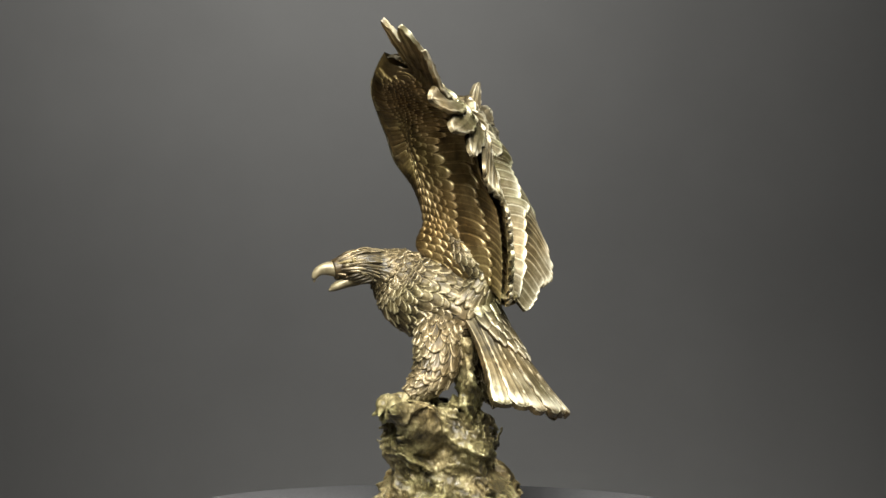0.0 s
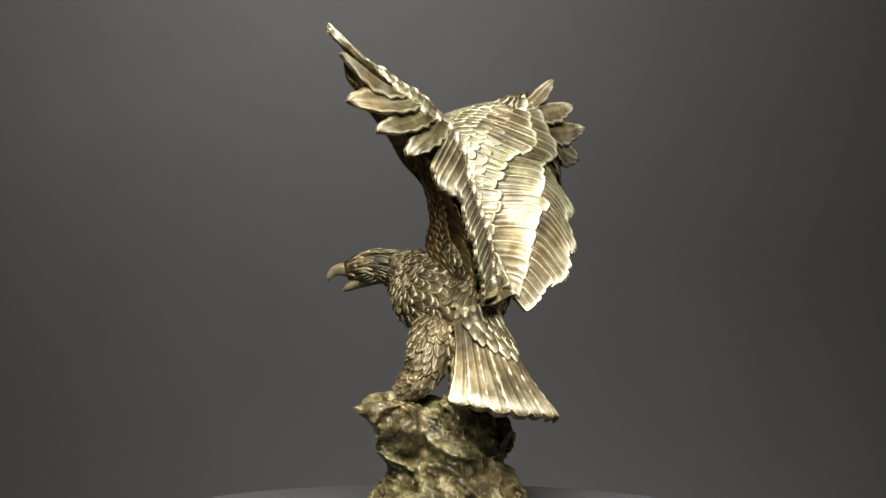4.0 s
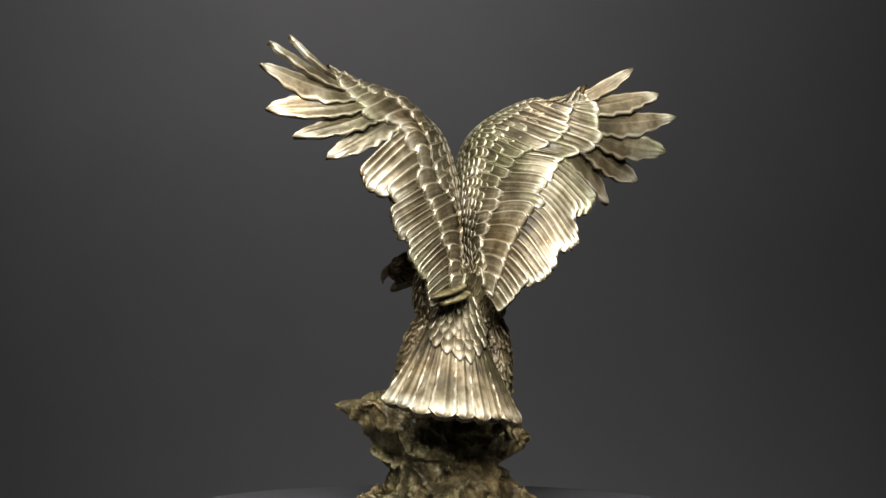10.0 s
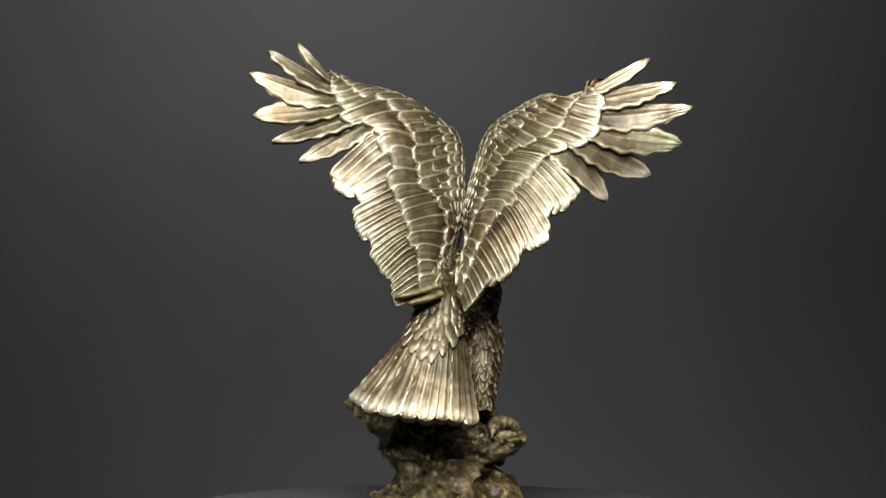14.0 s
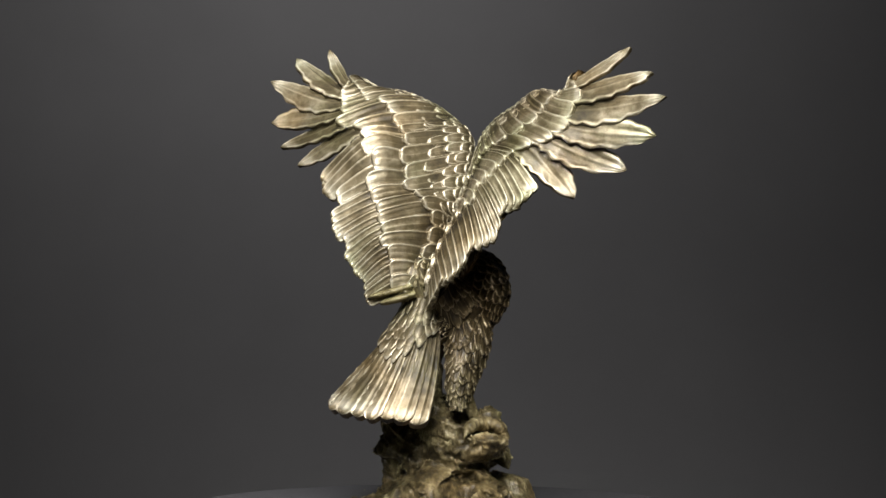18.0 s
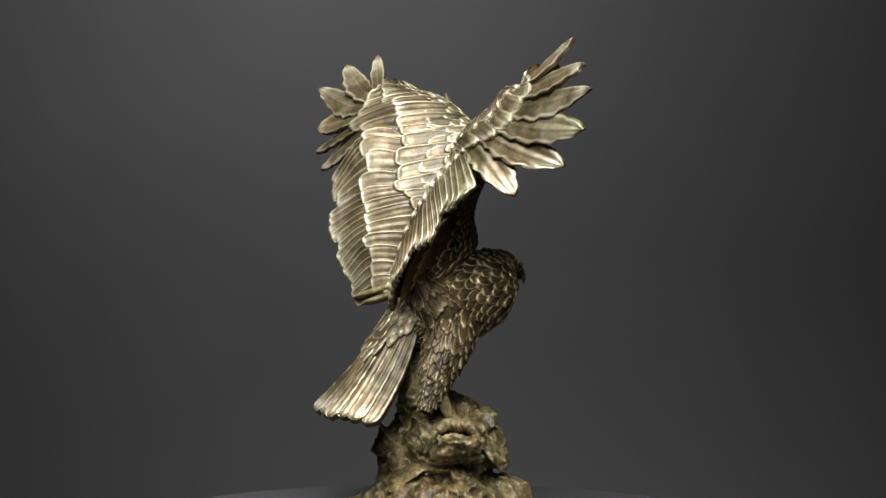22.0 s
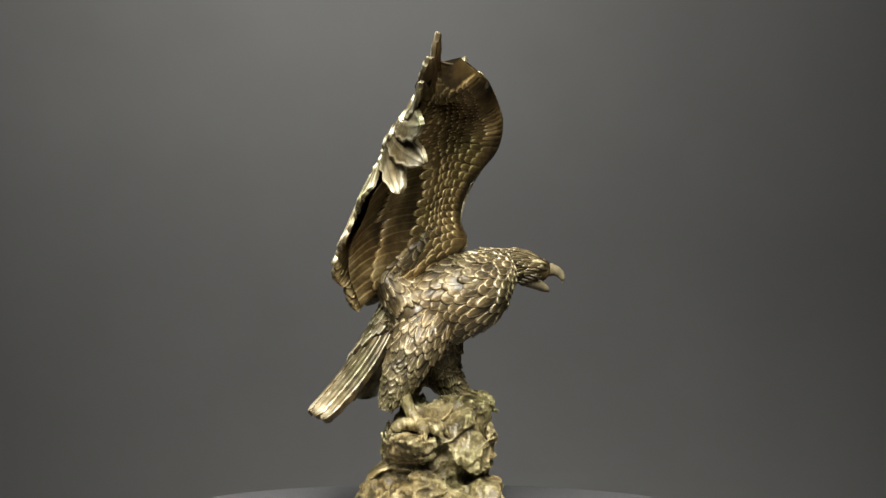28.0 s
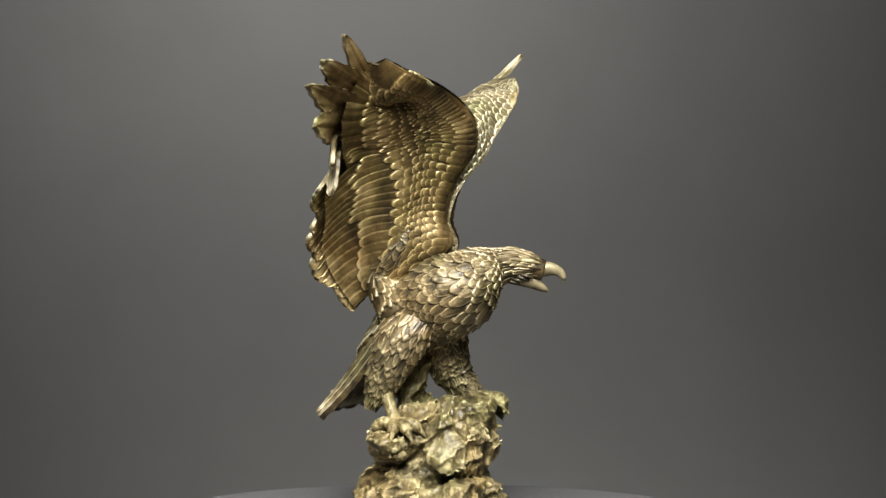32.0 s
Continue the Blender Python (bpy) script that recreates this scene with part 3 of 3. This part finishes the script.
# ---------------------------------------------------------------- body, neck and head
SPINE = [(.012, -.046, .134), (.013, -.037, .142), (.013, -.022, .148), (.014, .000, .160), (.016, .024, .170), (.012, .039, .181),
         (.005, .050, .187), (-.002, .063, .189), (-.007, .075, .1875), (-.0105, .083, .1855)]
SPINE_W = [.004, .010, .0245, .029, .0275, .0205, .0135, .0112, .0100, .0080]
SPINE_H = [.003, .008, .0245, .031, .0295, .0210, .0125, .0112, .0092, .0080]
body = tube(eagle, SPINE, SPINE_W, SPINE_H, 32, 60, 3)
skin = []
for j, v in enumerate(np.arange(6.0, 0.9, -0.25)):
    n = int(np.interp(v, [0, 3.5, 6.2], [12, 25, 17]))
    skin += bank((np.arange(n) + 0.5 * (j % 2)) / n, v + 0.22, v - 0.30, 0.57 / n, 0.0030, 0.30, tip=0.35, dome=0.0009, rim=0.0006, round=0.6)
relief(eagle, body, (0.0, 1.0), (0.4, 6.2), 420, 330, skin, 5, wrap=True)
for j, v in enumerate(np.arange(8.3, 5.2, -0.3)):
    n = 17
    row(eagle, body, (np.arange(n) + 0.5 * (j % 2)) / n, v + 0.2, v - 1.0, 0.42 / n, wob=0.5, lift0=-0.0006, lift1=0.0022, dome=0.0010, tip=0.15, nl=12, nw=7, round_=0.85, shaft=0.0004, mat=5, edge_mat=3)
# shoulders that run from the flanks up into the wings
for lining, flank in ((right_lining, (.026, -.018, .152)), (left_lining, (.002, -.018, .152))):
    us, vs = np.array([0.3, 0.9, 1.5]), np.array([0.48, 0.40, 0.34])
    spots = lining.at(us, vs) - lining.normal(us, vs) * np.array([[.0075], [.0065], [.0050]])
    arm = tube(eagle, [flank, *spots], [.019, .0105, .0090, .005], [.019, .0105, .0090, .005], 24, 30, 3, side=(0, 1, 0))
    skin = []
    for j, v in enumerate(np.arange(3.0, 0.2, -0.22)):
        n = int(np.interp(v, [0, 3], [18, 9]))
        skin += bank((np.arange(n) + 0.5 * (j % 2)) / n, v + 0.2, v - 0.25, 0.57 / n, 0.0024, 0.3, tip=0.4, dome=0.0007, rim=0.0005, round=0.55)
    relief(eagle, arm, (0.0, 1.0), (0.0, 3.0), 220, 180, skin, 5, wrap=True)
# ruffled crest
for k in range(30):
    v, u0 = rng.uniform(5.2, 7.4), rng.normal(0.25, 0.07)
    feather(eagle, body, u0, v + 0.2, v - 0.7, 0.015, 0.0, 0.0042, 0.0008, 0.0012, tip=0.25, nl=9, nw=5, round_=0.85, mat=5)
# beak
tube(eagle, [(-.0095, .080, .1860), (-.0125, .0875, .1865), (-.0150, .0935, .1845), (-.0163, .0968, .1800), (-.0163, .0968, .1755)],
     [.0062, .0050, .0034, .0021, .0004], [.0062, .0052, .0038, .0024, .0004], 16, 24, 2)
tube(eagle, [(-.002, .066, .1795), (-.0068, .0755, .1755), (-.0106, .0825, .1715), (-.0124, .0860, .1692)], [.0085, .0070, .0048, .0012], [.0062, .0046, .0030, .0008], 14, 20, 2)
for sgn in (-1, 1):     # ruffled feathers round the gape
    for k in range(4):
        a = np.array([-.0045, .0650 - .0035 * k, .1825 - .0016 * k]) + np.array([.90, .43, 0.0]) * sgn * .0098
        c = a + np.array([-.002, .0105, -.0035])
        tube(eagle, [a, (a + c) / 2 + np.array([.90, .43, 0.0]) * sgn * .0012, c], [.0024, .0028, .0003], [.0012, .0014, .0003], 8, 9, 5)
# eyes and brows
HEAD_SIDE = np.array([.90, .43, 0.0])
for sgn in (-1, 1):
    c = np.array([-.0068, .0745, .1890]) + HEAD_SIDE * sgn * .0098
    tube(eagle, [c - [0, 0, .0022], c - [0, 0, .0011], c, c + [0, 0, .0011], c + [0, 0, .0022]], [.0003, .0019, .0023, .0019, .0003], [.0003, .0019, .0023, .0019, .0003], 12, 12, 2, side=(0, 1, 0))
    w = np.array([-.43, .90, 0.0])
    tube(eagle, [c - w * .010 + [0, 0, .0035], c - w * .002 + HEAD_SIDE * sgn * .001 + [0, 0, .0034], c + w * .008 - HEAD_SIDE * sgn * .003 + [0, 0, .001]],
         [.0012, .0024, .0008], [.0010, .0018, .0007], 10, 14, 1)

# ---------------------------------------------------------------- tail
TAIL_ROOT = [(-.012, -.022, .150), (-.005, -.034, .160), (.003, -.038, .163), (.011, -.037, .161), (.017, -.031, .154)]
TAIL_MID = [(-.036, -.042, .119), (-.024, -.056, .118), (-.004, -.064, .117), (.012, -.064, .115), (.026, -.052, .112)]
TAIL_TIP = [(-.064, -.056, .084), (-.047, -.084, .079), (-.014, -.099, .0735), (.013, -.099, .0715), (.035, -.086, .071)]


def tail_at(u, v):
    u, v = np.broadcast_arrays(np.asarray(u, float), np.asarray(v, float))
    a, m_, c = glide(TAIL_ROOT, u * 4), glide(TAIL_MID, u * 4), glide(TAIL_TIP, u * 4)
    v = v[..., None]
    return a * (1 - v) * (1 - 2 * v) + m_ * 4 * v * (1 - v) + c * v * (2 * v - 1)


tail = Sheet(tail_at, np.array([0, -1.0, 0.6]), 0.5, 0.5, (-0.1, 1.1), (-0.15, 1.05))
for k, u0 in enumerate(np.linspace(0.04, 0.96, 9)):
    mid = abs(k - 4) / 4
    feather(eagle, tail, u0, 0.05, 1.0 + rng.normal(0, 0.012), 0.074, 0.0 + 0.003 * (1 - mid), 0.0005 + 0.002 * (1 - mid) + 0.001 * (k % 2), 0.0011, 0.0042, shaft=0.0008, barb=0.0018, saw=0.10, edge_mat=3, tip=0.94, base=0.9, nl=40, nw=17)
for j, (v, n) in enumerate(((0.42, 2), (0.35, 4), (0.28, 6), (0.21, 7), (0.14, 8), (0.07, 8), (0.0, 8))):
    row(eagle, tail, 0.52 + (np.arange(n) - (n - 1) / 2) * 0.105, v - 0.07, v + 0.12, 0.068, wob=0.2, lift0=0.002, lift1=0.0068, dome=0.0018, thick=0.004, tip=0.35, nl=12, nw=9, round_=0.75, rim=0.0007, edge_mat=3)
u = np.linspace(0.02, 0.98, 17)[:, None]
v = np.linspace(0.0, 0.93, 12)[None, :]
p = np.concatenate([tail_at(u, v) - tail.normal(u, v) * 0.001, (tail_at(u, v) - tail.normal(u, v) * 0.005)[:, ::-1]], 1)
p = np.concatenate([np.repeat(p[:1].mean(1, keepdims=True), 24, 1), p, np.repeat(p[-1:].mean(1, keepdims=True), 24, 1)])
nrm = np.cross(p[10, 5] - p[9, 5], p[9, 6] - p[9, 5])
eagle.grid(p, np.zeros((*p.shape[:2], 2)), 1, flip=float(np.dot(nrm, np.array([0, -1, .6]))) < 0, wrap=True)

# ---------------------------------------------------------------- thighs and feet


def leg(pts, ra, rb, rows_, ankle, foot, toes):
    th = tube(eagle, pts, ra, rb, 24, 30, 3, side=(0, 1, 0))
    skin = []
    for j, v in enumerate(np.arange(0.1, rows_, 0.22)):
        n = int(np.interp(v, [0, rows_], [17, 9]))
        skin += bank((np.arange(n) + 0.5 * (j % 2)) / n, v - 0.2, v + 0.5, 0.56 / n, 0.0034, 0.36, tip=0.3, dome=0.0008, rim=0.0006, round=0.7, line=0.0002)
    relief(eagle, th, (0.0, 1.0), (-0.1, rows_ + 0.2), 280, 220, skin, 5, wrap=True)
    tube(eagle, ankle, [.0056, .0046, .0054], [.0056, .0046, .0054], 14, 14, 1, side=(0, 1, 0))
    for tp in toes:
        a, c = np.asarray(foot, float), np.asarray(tp, float)
        out = (c - a) / np.linalg.norm(c - a)
        m = 22
        s = np.linspace(0, 1, m)[:, None]
        line = a + (c - a) * s + np.array([0, 0, 1.0]) * (0.0035 * np.sin(s * math.pi) - 0.004 * s ** 4)
        rad = np.interp(s[:, 0], [0, .75, .8, 1], [.0052, .0044, .003, .0005]) * (1 + 0.13 * np.abs(np.sin(s[:, 0] * 17)) * (s[:, 0] < .78))
        tube(eagle, line, rad, rad * 0.95, 12, 44, 1)


leg([(.030, -.004, .152), (.035, -.016, .132), (.036, -.026, .112), (.037, -.034, .095), (.038, -.040, .080)],
    [.0105, .0125, .0105, .0070, .002], [.017, .018, .0140, .0088, .0025], 3.9,
    [(.038, -.028, .092), (.041, -.022, .078), (.045, -.016, .068)], (.046, -.015, .067),
    [(.066, -.010, .060), (.060, .004, .060), (.043, .008, .062), (.044, -.040, .062)])
leg([(-.002, -.002, .148), (-.011, -.001, .130), (-.019, -.001, .113), (-.024, .005, .100), (-.028, .016, .089)],
    [.012, .0135, .012, .0090, .0055], [.017, .0165, .015, .0115, .006], 3.9,
    [(-.022, .002, .102), (-.026, .012, .092), (-.033, .025, .084)], (-.036, .030, .0845),
    [(-.060, .022, .0775), (-.052, .037, .0775), (-.027, .044, .078), (-.022, .010, .083)])

# ---------------------------------------------------------------- rock: smooth union of boulders with broken faces, meshed on a grid
BOULDERS = [  # centre, half axes, lean about y and z in degrees, taper towards -x
    ((.004, -.006, .004), (.048, .044, .016), 0, 0, 0), ((.000, -.004, .034), (.038, .038, .046), 0, 0, 0),
    ((-.032, .016, .071), (.044, .019, .013), 12, -5, .6), ((-.026, .014, .054), (.028, .020, .016), 38, 0, .2), ((-.008, .018, .056), (.030, .018, .024), 0, 0, 0),
    ((.044, -.019, .053), (.018, .016, .012), 6, 10, -.3), ((.049, -.020, .008), (.024, .018, .014), 20, -15, -.3), ((-.006, -.022, .088), (.010, .010, .044), 0, 0, 0),
    ((.020, .016, .046), (.024, .020, .028), 0, 0, 0), ((.036, .031, .008), (.020, .018, .013), 0, 20, 0), ((-.017, -.023, .034), (.020, .020, .034), 0, 0, 0),
    ((-.018, -.022, .008), (.019, .019, .016), 0, 0, 0), ((-.024, .014, .006), (.022, .024, .015), 0, 0, .3),
    ((.012, -.034, .014), (.028, .018, .020), 0, 0, 0)]


def fractal(x, y, z, seed):
    """Value noise in four octaves on a lattice of random numbers."""
    lat = np.random.default_rng(seed).random((32, 32, 32))
    total, amp, fq = 0.0, 1.0, 1.0
    for _ in range(4):
        c = [q * fq for q in (x, y, z)]
        i = [np.floor(q).astype(int) for q in c]
        f = [q - k for q, k in zip(c, i)]
        f = [q * q * (3 - 2 * q) for q in f]
        acc = 0.0
        for dx in (0, 1):
            for dy in (0, 1):
                for dz in (0, 1):
                    wgt = (f[0] if dx else 1 - f[0]) * (f[1] if dy else 1 - f[1]) * (f[2] if dz else 1 - f[2])
                    acc = acc + wgt * lat[(i[0] + dx) % 32, (i[1] + dy) % 32, (i[2] + dz) % 32]
        total = total + amp * (acc - 0.5)
        amp, fq = amp * 0.45, fq * 2.1
    return total


def rock():
    step = 0.0014
    ax = [np.arange(-.098, .098, step), np.arange(-.085, .085, step), np.arange(-.006, .134, step)]
    X, Y, Z = np.meshgrid(*ax, indexing="ij")

    def boulders(x, y, z):
        field = None
        for (cx, cy, cz), (a, b_, c), ly, lz, tp in BOULDERS:
            px, py, pz = x - cx, y - cy, z - cz
            cs, sn = math.cos(radians(lz)), math.sin(radians(lz))
            px, py = px * cs + py * sn, -px * sn + py * cs
            cs, sn = math.cos(radians(ly)), math.sin(radians(ly))
            px, pz = px * cs - pz * sn, px * sn + pz * cs
            g = 1 + tp * np.clip(px / a, -1.1, 1.1)
            d = (((np.abs(px) / a) ** 2.6 + (np.abs(py) / (b_ * g)) ** 2.6 + (np.abs(pz) / (c * g)) ** 2.6) ** (1 / 2.6) - 1) * min(a, b_, c)
            if field is None:
                field = d
            else:
                h = np.clip(0.5 + 0.5 * (field - d) / 0.005, 0, 1)
                field = field + (d - field) * h - 0.005 * h * (1 - h)
        return field

    field = boulders(X, Y, Z)
    near = np.abs(field) < 0.018
    x, y, z = X[near], Y[near], Z[near]
    # strata lean along the casting; warped, then chipped
    wx = x + 0.010 * fractal(x * 36 + 7, y * 36, z * 48, 3)
    wy = y + 0.010 * fractal(x * 36, y * 36 + 3, z * 48, 9)
    wz = z + 0.008 * fractal(x * 36, y * 36 + 5, z * 48, 4)
    f = boulders(wx, wy, wz)
    smooth = f.copy()
    # broken faces: every cell of a random mosaic gets a plane of its own
    pts = np.stack([wx, wy, wz], 1).astype(np.float32)
    rs = np.random.default_rng(11)
    for count, tilt in ((110, 0.42), (700, 0.16)):
        sites = (rs.random((count, 3)) * [.19, .16, .105] + [-.095, -.08, -.004]).astype(np.float32)
        tilts = rs.normal(0, 1, (count, 3)).astype(np.float32)
        tilts *= tilt / np.linalg.norm(tilts, axis=1, keepdims=True)
        for a in range(0, len(pts), 20000):
            p_ = pts[a:a + 20000]
            k_ = (-2 * p_ @ sites.T + (sites ** 2).sum(1)).argmin(1)
            f[a:a + 20000] += ((p_ - sites[k_]) * tilts[k_]).sum(1)
    # layered ledges, and carved streaks that run down the column
    tilt_ = 0.9 * wz + 0.38 * wx - 0.22 * wy
    layer = np.abs(fractal(wx * 26, wy * 26, tilt_ * 150, 6))
    turn_ = np.arctan2(wy, wx)
    streak = np.abs(fractal(turn_ * 9 + wz * 26, np.hypot(wx, wy) * 50, wz * 34, 12))
    grain = fractal(x * 230, y * 230, z * 120, 8)
    field[near] = smooth + np.clip(f - smooth, -0.004, 0.004) + 0.011 * np.minimum(layer, 0.2) + 0.008 * np.minimum(streak, 0.2) - 0.0026 + 0.0010 * grain
    field = np.maximum(field, -Z)
    # surface nets
    ins = field < 0
    nx, ny, nz = field.shape
    cell = np.zeros((nx - 1, ny - 1, nz - 1))
    pos = np.zeros((nx - 1, ny - 1, nz - 1, 3))
    cor = [(i, j, k) for i in (0, 1) for j in (0, 1) for k in (0, 1)]

    def sub(arr, o):
        return arr[o[0]:o[0] + nx - 1, o[1]:o[1] + ny - 1, o[2]:o[2] + nz - 1]

    for a in cor:
        for c in cor:
            if sum(abs(p_ - q_) for p_, q_ in zip(a, c)) == 1 and a < c:
                cross = sub(ins, a) != sub(ins, c)
                fa, fc = sub(field, a), sub(field, c)
                t = np.where(cross, fa / np.where(np.abs(fa - fc) < 1e-12, 1, fa - fc), 0)
                for d in range(3):
                    pos[..., d] += np.where(cross, a[d] + t * (c[d] - a[d]), 0)
                cell += cross
    act = cell > 0
    index = np.full(act.shape, -1)
    index[act] = np.arange(act.sum())
    where = np.argwhere(act)
    co = (where + pos[act] / cell[act][:, None]) * step + np.array([ax[0][0], ax[1][0], ax[2][0]])
    quads = []
    for d, (e, f) in enumerate(((1, 2), (2, 0), (0, 1))):
        lo = [slice(1, -1)] * 3
        hi = [slice(1, -1)] * 3
        lo[d], hi[d] = slice(0, -1), slice(1, None)
        a, c = ins[tuple(lo)], ins[tuple(hi)]
        for want, order in ((a & ~c, (0, 1, 2, 3)), (~a & c, (3, 2, 1, 0))):
            g = np.argwhere(want) + np.array([0 if k == d else 1 for k in range(3)])
            q = []
            for se, sf in ((0, 0), (-1, 0), (-1, -1), (0, -1)):
                h = g.copy()
                h[:, e] += se
                h[:, f] += sf
                q.append(index[h[:, 0], h[:, 1], h[:, 2]])
            q = np.stack(q, 1)[:, list(order)[::-1]]
            quads.append(q)
    quads = np.vstack(quads)
    return co, quads[(quads >= 0).all(1)]


co, quads = rock()
a, c, d = co[quads[:, 0]], co[quads[:, 1]], co[quads[:, 2]]
area = np.cross(c - a, d - a)
if float((area * (a - co.mean(0))).sum()) < 0:
    quads = quads[:, ::-1]
eagle.loose(co, quads, 1)

statue = new("eagle_statue", eagle.mesh("eagle_statue", [MAT_FEATHER, MAT_CAST, MAT_HORN, MAT_WASH_SHADE, MAT_BROWN, MAT_BODY]))
tagged(statue, "antique gold bronze eagle statue with raised wings on a rock", "statue")
statue.location = (0, 0, TOP)


def motions():
    walk(statue, [(float(t), turned(t, TOP)) for t in range(33)])
    walk(platter, [(float(t), turned(t)) for t in range(33)])


motions()
